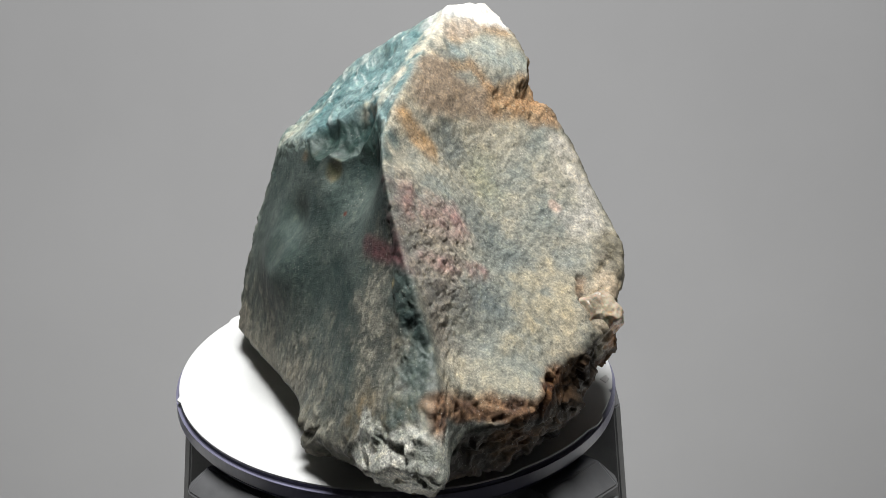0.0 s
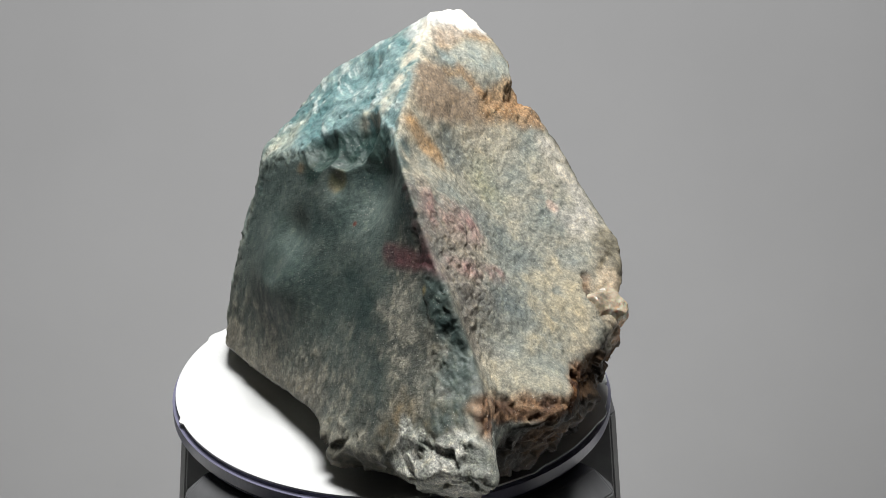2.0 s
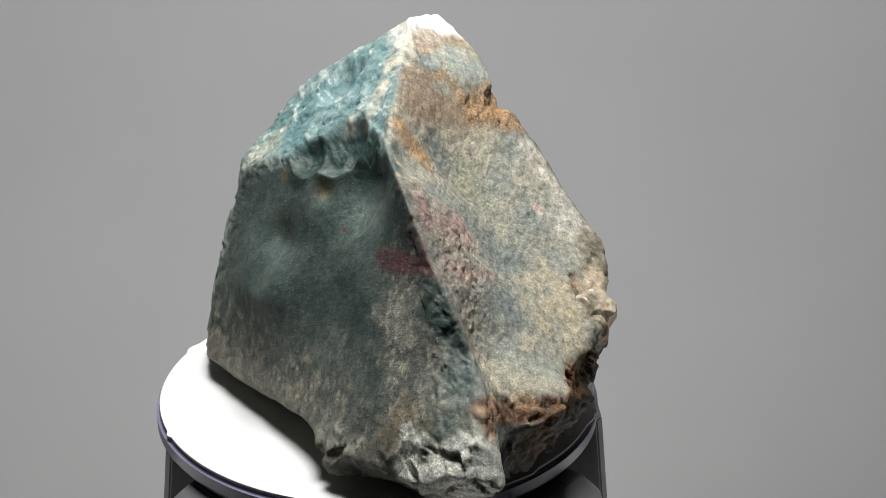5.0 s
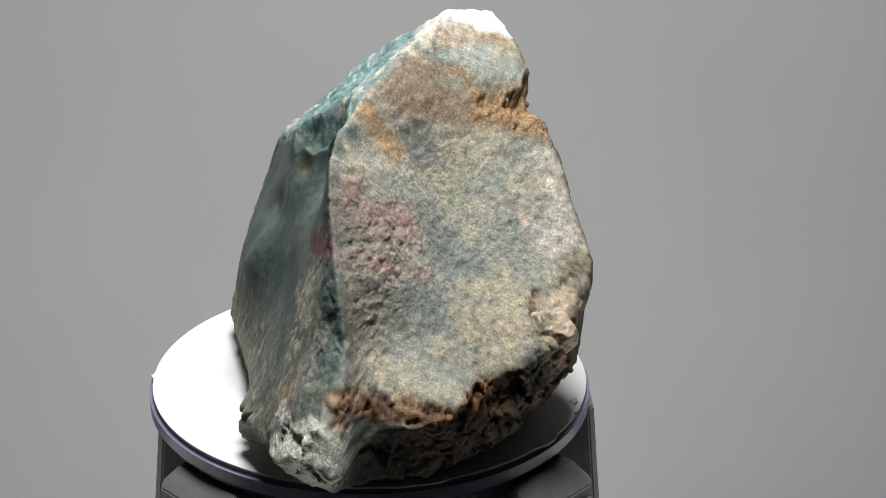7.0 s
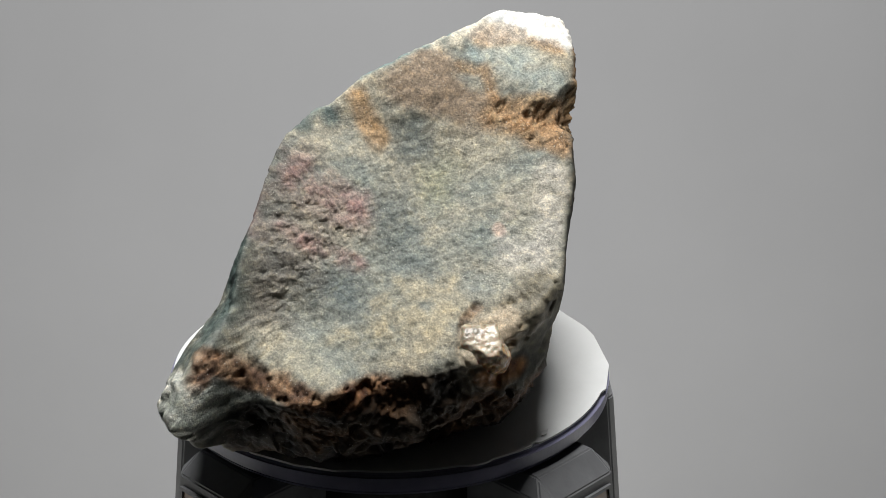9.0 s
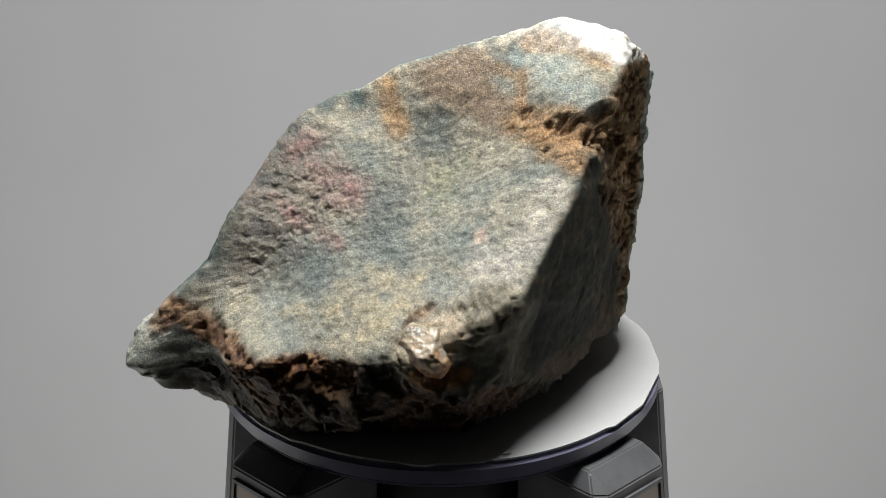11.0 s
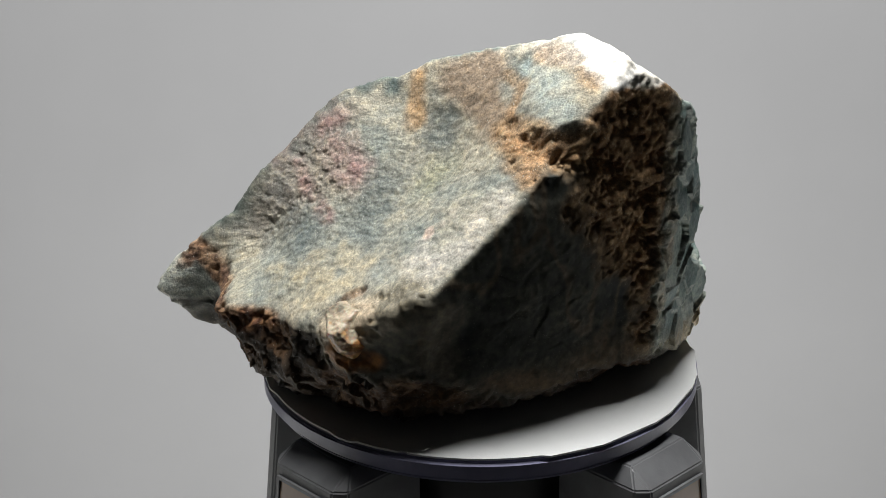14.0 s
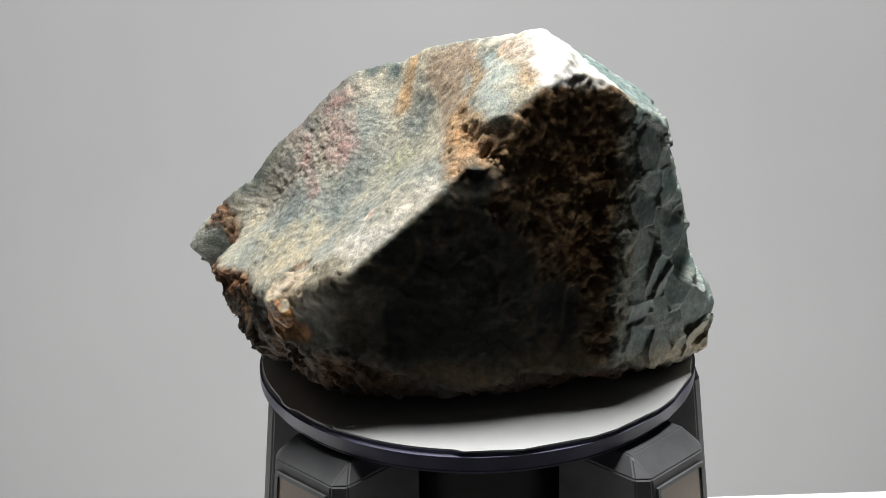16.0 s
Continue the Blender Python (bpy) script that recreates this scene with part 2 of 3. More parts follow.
def lattice(ix, iy, iz, seed):
    h = (ix * 374761393 + iy * 668265263 + iz * 2147483647 + seed * 974634777) & 0xFFFFFFFF
    h = ((h ^ (h >> 13)) * 1274126177) & 0xFFFFFFFF
    h = ((h ^ (h >> 16)) * 2246822519) & 0xFFFFFFFF
    return ((h ^ (h >> 15)) & 0xFFFFFF) / float(0xFFFFFF)


def grain(p, size, seed, octaves=4, gain=0.5):
    """Fractal noise of the given largest size in metres, about -1 to 1."""
    total, amp, norm = np.zeros(len(p)), 1.0, 0.0
    q = p / size + 100.0
    for o in range(octaves):
        i = np.floor(q).astype(np.int64)
        f = q - i
        f = f * f * f * (f * (f * 6 - 15) + 10)
        acc = 0.0
        for dx in (0, 1):
            for dy in (0, 1):
                for dz in (0, 1):
                    w = (f[:, 0] if dx else 1 - f[:, 0]) * (f[:, 1] if dy else 1 - f[:, 1]) * (f[:, 2] if dz else 1 - f[:, 2])
                    acc = acc + w * lattice(i[:, 0] + dx, i[:, 1] + dy, i[:, 2] + dz, seed + o)
        total += amp * (acc * 2 - 1)
        norm += amp
        amp *= gain
        q = q * 2.03 + 7.1
    return total / norm * 1.6


def cells(p, size, seed):
    """Distance to the nearest and second nearest of scattered points, in cell sizes; a random number a cell; the way from its point."""
    q = p / size + 100.0
    i = np.floor(q).astype(np.int64)
    d1, d2, tag, way = np.full(len(p), 9.0), np.full(len(p), 9.0), np.zeros(len(p)), np.zeros((len(p), 3))
    for dx in (-1, 0, 1):
        for dy in (-1, 0, 1):
            for dz in (-1, 0, 1):
                c = i + np.array((dx, dy, dz))
                jit = np.stack([lattice(c[:, 0], c[:, 1], c[:, 2], seed + k) for k in (11, 12, 13)], -1)
                r = q - c - jit
                d = np.sqrt((r * r).sum(1))
                near = d < d1
                d2 = np.where(near, d1, np.minimum(d2, d))
                tag = np.where(near, lattice(c[:, 0], c[:, 1], c[:, 2], seed + 14), tag)
                way = np.where(near[:, None], r, way)
                d1 = np.where(near, d, d1)
    return d1, d2, tag, way


def chips(found, lean=0.8):
    """Height of broken scales, about -0.7 to 0.7: every cell is a small plane with a tilt and a level of its own."""
    tag, way = found[2], found[3]
    a = tag * 44.0
    return (tag - 0.5) * 0.5 + lean * (way[:, 0] * np.cos(a) + way[:, 1] * np.sin(a) + way[:, 2] * np.cos(2.3 * a)) * 0.7


def step(lo, hi, v):
    t = np.clip((v - lo) / (hi - lo), 0, 1)
    return t * t * (3 - 2 * t)


FACET_DIRS = np.array([(math.cos(radians(a)) * math.cos(radians(e)), math.sin(radians(a)) * math.cos(radians(e)), math.sin(radians(e))) for a, e, _ in FACETS.values()])
FACET_OFF = np.array([o for _, _, o in FACETS.values()])


def solid(p, shake):
    """Below zero inside the rock; shake roughens the outline of the scars."""
    v = (p - CORE) @ FACET_DIRS.T - FACET_OFF
    m = v.max(1)
    g = m + 0.0006 * np.log(np.exp((v - m[:, None]) / 0.0006).sum(1))
    for x, y, z, reach, height in SWELLS:
        g = g - height * np.exp(-((p - np.array((x, y, z))) ** 2).sum(1) / (2 * reach * reach))
    for c, r in BALLS:
        g = np.maximum(g, r + shake * r - np.linalg.norm(p - c, axis=1))
    return g


BALLS = []
for x, y, z, r, deep in SCARS:
    q = np.array((x, y, z))
    v = (q - CORE) @ FACET_DIRS.T - FACET_OFF
    w = np.exp((v - v.max()) / 0.003)
    nrm = (w[:, None] * FACET_DIRS).sum(0)
    BALLS.append((q + nrm / np.linalg.norm(nrm) * (r - deep), r))


def rock_mesh(level):
    bm = bmesh.new()
    bmesh.ops.create_icosphere(bm, subdivisions=level, radius=1)
    me = bpy.data.meshes.new("rock")
    bm.to_mesh(me)
    bm.free()
    n = len(me.vertices)
    d = np.zeros(n * 3)
    me.vertices.foreach_get("co", d)
    d = d.reshape(-1, 3)
    d *= np.array((0.9, 1.3, 1.0))       # closer spaced towards the long ends
    d /= np.linalg.norm(d, axis=1)[:, None]
    lo, hi = np.full(n, 0.01), np.full(n, 0.14)
    shake = 0.10 * grain(d * 0.07, 0.012, 5, 4)
    for _ in range(17):
        mid = (lo + hi) / 2
        inside = solid(SEED + d * mid[:, None], shake) < 0
        lo, hi = np.where(inside, mid, lo), np.where(inside, hi, mid)
    p = SEED + d * ((lo + hi) / 2)[:, None]
    # how much each broken face owns a place, with uneven borders
    wob = np.stack([grain(p, 0.012, s, 4) for s in (1, 2, 3)], -1)
    v = (p + wob * 0.0018 - CORE) @ FACET_DIRS.T - FACET_OFF
    w = np.exp((v - v.max(1)[:, None]) / 0.0007)
    w /= w.sum(1)[:, None]
    own = dict(zip(FACETS, w.T))
    vs = (p - CORE) @ FACET_DIRS.T - FACET_OFF
    ws = np.exp((vs - vs.max(1)[:, None]) / 0.002)
    out = (ws / ws.sum(1)[:, None]) @ FACET_DIRS
    out /= np.linalg.norm(out, axis=1)[:, None]

    def patch(x, y, z, reach, soft=0.5, warp=0.6, stretch=(1, 1, 1)):
        q = (p + wob * reach * warp - np.array((x, y, z))) / np.array(stretch)
        return 1 - step(1 - soft, 1 + soft * 0.3, np.linalg.norm(q, axis=1) / reach)

    def chain(points, reach, soft=0.5, warp=0.35):
        m = np.zeros(n)
        for a, b in zip(points, points[1:]):
            a, b = np.array(a), np.array(b)
            for k in np.linspace(0, 1, 7):
                m = np.maximum(m, patch(*(a + (b - a) * k), reach, soft, warp))
        return m

    n1, n2, n3, n4 = grain(p, 0.016, 21), grain(p, 0.005, 22), grain(p, 0.0018, 23, 3), grain(p, 0.030, 24)
    fib = grain(p * np.array((1.0, 0.35, 1.0)) + wob * 0.001, 0.0022, 25, 3)
    tall = grain(p * np.array((1.0, 1.0, 0.5)) + wob * 0.0008, 0.0016, 27, 3)
    mid_cells = cells(p + wob * 0.0006, 0.0042, 31)
    big_cells = cells(p + wob * 0.0015, 0.0095, 71)
    wee_cells = cells(p + wob * 0.0004, 0.0021, 41)
    mid_chip, big_chip, wee_chip = chips(mid_cells), chips(big_cells), chips(wee_cells)
    b1, b2, btag = big_cells[:3]

    main = np.clip(own["main"] + own["main_low"] + own["crest"] + own["peak"] * 0.2, 0, 1)
    strip = np.clip(own["toe_top"], 0, 1) * step(0.036, 0.042, p[:, 2] + 0.002 * n2)
    green = np.clip(own["green"] + own["green_up"] + own["toe_left"] * 0.7 + 0.6 * own["foot"], 0, 1)
    teal = np.clip(own["teal"] + own["teal_back"] + own["left_up"] + own["back_top"] * 0.6, 0, 1)
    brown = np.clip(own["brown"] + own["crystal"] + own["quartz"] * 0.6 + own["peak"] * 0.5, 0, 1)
    back = np.clip(own["back"] + own["left"] * 0.6 + own["back_low"], 0, 1)
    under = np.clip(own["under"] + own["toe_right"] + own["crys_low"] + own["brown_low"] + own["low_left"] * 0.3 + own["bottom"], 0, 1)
    toe = np.maximum(patch(-0.001, -0.096, 0.022, 0.020, 0.4), np.maximum(patch(0.009, -0.095, 0.031, 0.009, 0.5), patch(0.016, -0.103, 0.028, 0.012, 0.5)))
    foot = chain(((-0.0250, -0.0560, 0.010), (-0.0150, -0.0750, 0.014)), 0.012, 0.6)
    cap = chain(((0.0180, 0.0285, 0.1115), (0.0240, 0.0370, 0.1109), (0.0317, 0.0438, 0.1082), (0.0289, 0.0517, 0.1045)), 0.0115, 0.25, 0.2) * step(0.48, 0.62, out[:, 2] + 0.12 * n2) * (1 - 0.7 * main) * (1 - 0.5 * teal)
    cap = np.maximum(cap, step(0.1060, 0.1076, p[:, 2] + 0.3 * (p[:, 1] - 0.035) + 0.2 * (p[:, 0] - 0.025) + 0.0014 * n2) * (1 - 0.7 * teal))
    porous = np.clip(brown * step(-0.002, 0.003, 0.5 * (p[:, 1] - 0.037) + 0.16 * (p[:, 2] - 0.064) + 0.003 * n1)
                     + chain(((0.0347, 0.0116, 0.0866), (0.0406, 0.0207, 0.0878), (0.0430, 0.0290, 0.0850)), 0.0075, 0.6)
                     + 0.8 * chain(((0.0427, 0.0150, 0.0822), (0.0495, 0.0209, 0.0805)), 0.0060, 0.7)
                     + 0.75 * chain(((0.0200, 0.0225, 0.1068), (0.0273, 0.0321, 0.1069), (0.0345, 0.0360, 0.1030)), 0.0050, 0.8)
                     + 0.6 * chain(((0.0192, 0.0108, 0.1003), (0.0247, 0.0160, 0.0993), (0.0300, 0.0130, 0.0920)), 0.0026, 0.8), 0, 1)
    rust = np.clip(chain(((0.0190, -0.1000, 0.0335), (0.0140, -0.0920, 0.0380), (0.0115, -0.0890, 0.0395), (0.0153, -0.0852, 0.0367), (0.0187, -0.0804, 0.0316), (0.0283, -0.0771, 0.0300), (0.0392, -0.0753, 0.0287), (0.0442, -0.0628, 0.0278), (0.0490, -0.0580, 0.0300)), 0.0046, 0.5, 0.45)
                   + 0.7 * chain(((0.0600, -0.0380, 0.0360), (0.0555, -0.0320, 0.0425), (0.0561, -0.0272, 0.0450)), 0.0022, 0.6) + 0.5 * under * step(0.1, 0.7, n1), 0, 1)
    quartz = np.clip(chain(((0.0640, -0.0330, 0.0340), (0.0650, -0.0255, 0.0400), (0.0673, -0.0120, 0.0480)), 0.0095, 0.4), 0, 1)
    lumpy = chain(((0.0045, -0.0470, 0.0780), (0.0140, -0.0500, 0.0640), (0.0120, -0.0670, 0.0510)), 0.014, 0.8)
    scarred = np.zeros(n)
    for c, r in BALLS:
        scarred = np.maximum(scarred, 1 - step(0.0002, 0.0012, np.linalg.norm(p - c, axis=1) - r - shake * r))

    # ---- relief ----
    crust = grain(p, 0.0052, 81, 5, 0.68)
    fine_crust = grain(p, 0.0026, 82, 4, 0.7)
    h = 0.0008 * n1 * (0.5 + 0.6 * under) * (1 - 0.7 * main) + 0.00015 * n2
    h = h * (1 - 0.8 * green) * (1 - 0.5 * back) * (1 - 0.85 * brown)
    h += main * (0.00010 * n2 + 0.00020 * fib + 0.00016 * n3 + 0.00014 * wee_chip)
    h += main * lumpy * (0.0005 * mid_chip + 0.0003 * n2 + 0.0004 * wee_chip)
    sharp = 1 - step(0.55, 0.95, (ws / ws.sum(1)[:, None]).max(1))
    sharp = sharp * (1 - 0.6 * brown)
    h -= sharp * (0.0008 * np.maximum(n2, 0) + 0.0012 * np.maximum(mid_chip, 0) + 0.0006 * np.maximum(wee_chip, 0))
    lowness = step(0.044, 0.012, p[:, 2] + 0.004 * n1)
    h += green * (0.00006 * n2 + lowness * (0.00022 * tall + 0.00014 * n3)) + strip * (0.00030 * tall + 0.0005 * mid_chip)
    h += under * (1 - 0.7 * toe) * (0.0030 * big_chip + 0.0016 * mid_chip + 0.0012 * crust)
    h += back * (0.0026 * big_chip + 0.0002 * mid_chip) + teal * (0.0009 * mid_chip + 0.0007 * big_chip + 0.0002 * fib)
    h -= porous * (1 - 0.45 * main) * (0.0030 * step(0.0, 0.75, crust) + 0.0012 * step(0.0, 0.7, fine_crust) - 0.0010 * np.maximum(-crust, 0))
    h -= rust * (0.0022 * step(0.0, 0.7, crust) + 0.0010 * step(0.0, 0.6, fine_crust))
    h += quartz * (0.0014 * mid_chip + 0.0006 * wee_chip) + np.maximum(toe, 0.8 * foot * (1 - main)) * (0.0022 * big_chip + 0.0012 * mid_chip + 0.0005 * wee_chip)
    h += brown * (1 - porous) * (0.0003 * big_chip + 0.0001 * mid_chip + 0.0009 * n1)
    h -= brown * (1 - porous) * 0.0002 * step(0.25, 0.0, np.abs(grain(p * np.array((1, 1, 0.45)), 0.014, 51, 3)))
    h *= 1 - 0.6 * scarred * (1 - porous)
    p2 = p + out * h[:, None]
    # keep the foot on the plate
    p2[:, 2] = np.maximum(p2[:, 2], 0.0002)

    # ---- mineral colours, with light and shade put into some faces ----
    col = np.tile(np.array((0.20, 0.205, 0.17)), (n, 1))

    def lay(mask, c, c_alt=None, by=None):
        tint = np.array(c)[None, :] if c_alt is None else np.array(c)[None, :] + (np.array(c_alt) - np.array(c))[None, :] * np.clip(by, 0, 1)[:, None]
        col[:] = col + (tint - col) * np.clip(mask, 0, 1)[:, None]

    by = lambda a, k=0.5: 0.5 + k * a
    lay(main, (0.22, 0.235, 0.21), (0.42, 0.385, 0.30), by(n1 + 0.6 * n2, 0.7))
    lay(main * step(0.0, 0.9, n4 + 0.4 * n2) * 0.6, (0.20, 0.245, 0.24))
    for q in ((0.041, -0.035, 0.0477, 0.009), (0.0496, -0.0354, 0.0434, 0.009), (0.0405, -0.0442, 0.0438, 0.008), (0.035, -0.0569, 0.0399, 0.010), (0.0485, -0.0439, 0.0392, 0.009), (0.020, -0.079, 0.039, 0.010), (0.030, -0.070, 0.036, 0.009)):
        lay(main * patch(*q, 0.8) * np.clip(0.32 + 0.45 * n2, 0, 0.9), (0.46, 0.39, 0.26))
    for q in ((0.020, -0.015, 0.078, 0.008), (0.026, -0.026, 0.066, 0.010), (0.036, -0.030, 0.055, 0.009), (0.0216, -0.0559, 0.0493, 0.008), (0.0285, -0.0495, 0.0491, 0.007), (0.0120, -0.0637, 0.0561, 0.007), (0.0129, -0.0738, 0.0462, 0.006)):
        lay(main * patch(*q, 0.8) * 0.7, (0.14, 0.17, 0.17))
    lay(main * patch(0.031, -0.012, 0.071, 0.009, 0.9) * 0.6, (0.29, 0.29, 0.19))
    lay(main * chain(((0.0542, -0.0105, 0.0572), (0.0627, -0.0057, 0.0545), (0.0617, 0.0011, 0.0590), (0.0540, 0.0120, 0.0720)), 0.007, 0.8) * (0.55 + 0.4 * n2), (0.56, 0.53, 0.48))
    lay(main * chain(((0.0498, -0.0099, 0.0600), (0.0493, -0.0051, 0.0635), (0.0481, 0.0013, 0.0685)), 0.0022, 0.9) * np.clip(0.3 + 0.7 * n2, 0, 0.8), (0.62, 0.51, 0.45))
    lay(main * patch(0.0490, -0.0092, 0.0607, 0.0026) * 0.7, (0.62, 0.47, 0.39))
    lay(main * chain(((0.0509, -0.0244, 0.0486), (0.0593, -0.0171, 0.0503)), 0.0045, 0.9) * np.clip(0.5 + 0.5 * n2, 0, 0.8), (0.28, 0.34, 0.35))
    lay(main * chain(((0.0137, 0.0029, 0.1001), (0.0119, -0.0054, 0.0947), (0.0210, 0.0046, 0.0925), (0.0269, 0.0080, 0.0893)), 0.0095, 0.5) * 0.9, (0.35, 0.265, 0.19), (0.27, 0.20, 0.14), by(n2, 0.7))
    lay(main * chain(((0.0225, 0.0190, 0.1030), (0.0289, 0.0216, 0.1006), (0.0366, 0.0255, 0.0977), (0.0410, 0.0281, 0.0944)), 0.0062, 0.7), (0.31, 0.38, 0.37), (0.42, 0.42, 0.36), by(n2, 0.7))
    lay(main * chain(((0.0040, -0.0180, 0.0944), (0.0082, -0.0188, 0.0868), (0.0116, -0.0191, 0.0825)), 0.0042, 0.7, 0.25) * 0.85, (0.48, 0.29, 0.13), (0.40, 0.28, 0.17), by(n2, 0.8))
    lay(main * patch(0.0005, -0.0270, 0.0905, 0.0045) * 0.8, (0.10, 0.15, 0.15))
    lay(main * lumpy * (0.55 + 0.3 * n2), (0.24, 0.205, 0.175))
    pink = np.maximum(chain(((0.0088, -0.0555, 0.0663), (0.0144, -0.0525, 0.0617), (0.0198, -0.0491, 0.0586), (0.0255, -0.0437, 0.0549)), 0.0036, 0.9), chain(((0.0060, -0.0460, 0.0780), (0.0149, -0.0400, 0.0713), (0.0190, -0.0360, 0.0680)), 0.0075, 0.9))
    lay(main * pink * np.clip(0.45 + 0.6 * n2, 0, 0.85), (0.38, 0.225, 0.21))
    lay(main * lumpy * step(0.2, 0.9, n3 + 0.4 * n2) * 0.4, (0.10, 0.09, 0.085))

    lay(green, (0.040, 0.066, 0.063), (0.098, 0.130, 0.119), by(n1 + 0.5 * n4, 0.8))
    lay(green * step(0.1, 0.9, n2 + 0.6 * n4) * 0.25, (0.15, 0.175, 0.16))
    lay(green * patch(-0.003, -0.027, 0.088, 0.011, 0.9) * 0.5, (0.12, 0.15, 0.145))
    low = green * np.clip(0.8 * step(0.046, 0.014, p[:, 2] + 0.008 * n1) + chain(((-0.003, -0.052, 0.064), (-0.006, -0.058, 0.050), (-0.002, -0.075, 0.036)), 0.012, 0.9), 0, 1)
    lay(low * 0.75, (0.125, 0.128, 0.112), (0.32, 0.30, 0.245), by(n2 + tall, 0.6))
    lay(low * step(0.25, 0.7, tall + 0.5 * n3) * 0.75, (0.36, 0.35, 0.29))
    lay(strip, (0.14, 0.16, 0.15), (0.34, 0.35, 0.33), by(tall + 0.4 * n2, 0.8))
    lay((strip + main * 0.5) * chain(((0.0058, -0.0693, 0.0614), (0.0098, -0.0730, 0.0544), (0.0115, -0.0765, 0.0492)), 0.0050, 0.7) * 0.8, (0.055, 0.07, 0.062))
    lay((1 - main) * chain(((-0.0110, -0.0741, 0.0255), (-0.0061, -0.0756, 0.0330)), 0.0065, 0.9) * np.clip(0.5 + 0.5 * n2, 0, 0.8), (0.30, 0.225, 0.125))
    lay(green * step(0.022, 0.006, p[:, 2] + 0.004 * n1), (0.27, 0.25, 0.205), (0.46, 0.42, 0.34), by(n2, 0.8))
    redm = np.clip(chain(((-0.0061, -0.0448, 0.0648), (-0.0010, -0.0535, 0.0666), (0.0038, -0.0600, 0.0672), (0.0072, -0.0632, 0.0652)), 0.0042, 0.6), 0, 1)
    lay((1 - 0.7 * main) * redm * 0.85, (0.17, 0.065, 0.075), (0.09, 0.045, 0.053), by(n2, 0.9))
    lay((1 - 0.6 * main) * chain(((-0.0008, -0.0476, 0.0844), (0.0012, -0.0535, 0.0790), (0.0027, -0.0590, 0.0715)), 0.0042, 0.7) * np.clip(0.7 + 0.6 * n2, 0, 1), (0.030, 0.020, 0.026), (0.15, 0.062, 0.07), by(n3, 0.8))
    lay((1 - main) * chain(((0.0010, -0.0625, 0.0610), (0.0075, -0.0640, 0.0615)), 0.0016, 0.7) * 0.7, (0.45, 0.36, 0.16))
    for q in ((-0.0085, -0.0185, 0.0765), (-0.0135, -0.0230, 0.0655), (-0.018, -0.029, 0.0545)):
        lay(patch(*q, 0.0010, 0.6, 0.1) * 0.7, (0.15, 0.035, 0.025))
    lay(patch(-0.0172, -0.0104, 0.0738, 0.0042, 0.4, 0.2), (0.075, 0.085, 0.055), (0.12, 0.11, 0.07), by(n2))
    lay(chain(((-0.0290, 0.0060, 0.0735), (-0.0235, 0.0030, 0.0760)), 0.0026, 0.6) * 0.8, (0.30, 0.20, 0.10), (0.10, 0.06, 0.03), by(n3, 0.9))

    lay(teal, (0.11, 0.215, 0.225), (0.22, 0.33, 0.335), by(n1 + n2, 0.6))
    lay(teal * step(0.35, 0.8, fib + 0.4 * n2) * 0.7, (0.58, 0.66, 0.64))
    lay(teal * patch(-0.030, 0.028, 0.072, 0.014, 0.8) * 0.6, (0.45, 0.49, 0.42), (0.58, 0.52, 0.38), by(n2))
    lay(chain(((-0.010, -0.004, 0.089), (0.001, -0.006, 0.095), (0.006, 0.004, 0.101), (0.012, 0.016, 0.106), (0.016, 0.026, 0.111)), 0.0052, 0.8) * np.clip(0.55 + 0.8 * n2 + 0.4 * n3, 0, 1) * (1 - green), (0.66, 0.60, 0.48))

    # dark green-brown mineral, lowered further to imitate the shade on this side
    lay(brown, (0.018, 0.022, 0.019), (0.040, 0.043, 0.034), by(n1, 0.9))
    vein = step(0.16, 0.02, np.abs(grain(p * np.array((1, 1, 0.5)), 0.018, 61, 3)))
    lay(brown * vein * 0.6, (0.11, 0.082, 0.052))
    lay(brown * step(0.026, 0.012, p[:, 2] - 0.12 * (p[:, 1] - 0.03) + 0.004 * n1), (0.15, 0.105, 0.062), (0.08, 0.062, 0.04), by(n2))
    lay(brown * chain(((0.0680, -0.0150, 0.0380), (0.0640, -0.0040, 0.0420), (0.0650, -0.0080, 0.0280)), 0.0095, 0.8) * 0.8, (0.12, 0.105, 0.075), (0.24, 0.21, 0.155), by(n2 + 0.5 * n1, 0.7))
    lay(porous, (0.17, 0.095, 0.045), (0.40, 0.26, 0.14), by(n2 + 0.5 * n3, 0.7))
    lay(porous * main * 0.6, (0.48, 0.36, 0.23), (0.36, 0.20, 0.10), by(n2, 0.8))
    lay(porous * step(0.4, 0.8, n3) * 0.6, (0.58, 0.43, 0.26))

    # down-facing faces: brown mineral, with their shade put into the colour
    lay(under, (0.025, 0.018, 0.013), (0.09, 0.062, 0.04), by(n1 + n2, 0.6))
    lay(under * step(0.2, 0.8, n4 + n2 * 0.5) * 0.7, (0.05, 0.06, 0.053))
    lay(rust * 0.85, (0.10, 0.04, 0.018), (0.29, 0.145, 0.062), by(n2 + n3, 0.7))
    lay(toe * (1 - main * 0.5), (0.36, 0.385, 0.345), (0.74, 0.73, 0.67), by(n2 + n3, 0.7))
    lay(toe * step(0.3, 0.9, n1 + n3 * 0.5) * 0.5, (0.13, 0.15, 0.13))
    lay(chain(((-0.0008, -0.0860, 0.0355), (0.0053, -0.0904, 0.0368)), 0.0050, 0.8) * np.clip(0.4 + 0.7 * n2, 0, 0.9), (0.36, 0.28, 0.14), (0.10, 0.09, 0.06), by(n3, 0.8))
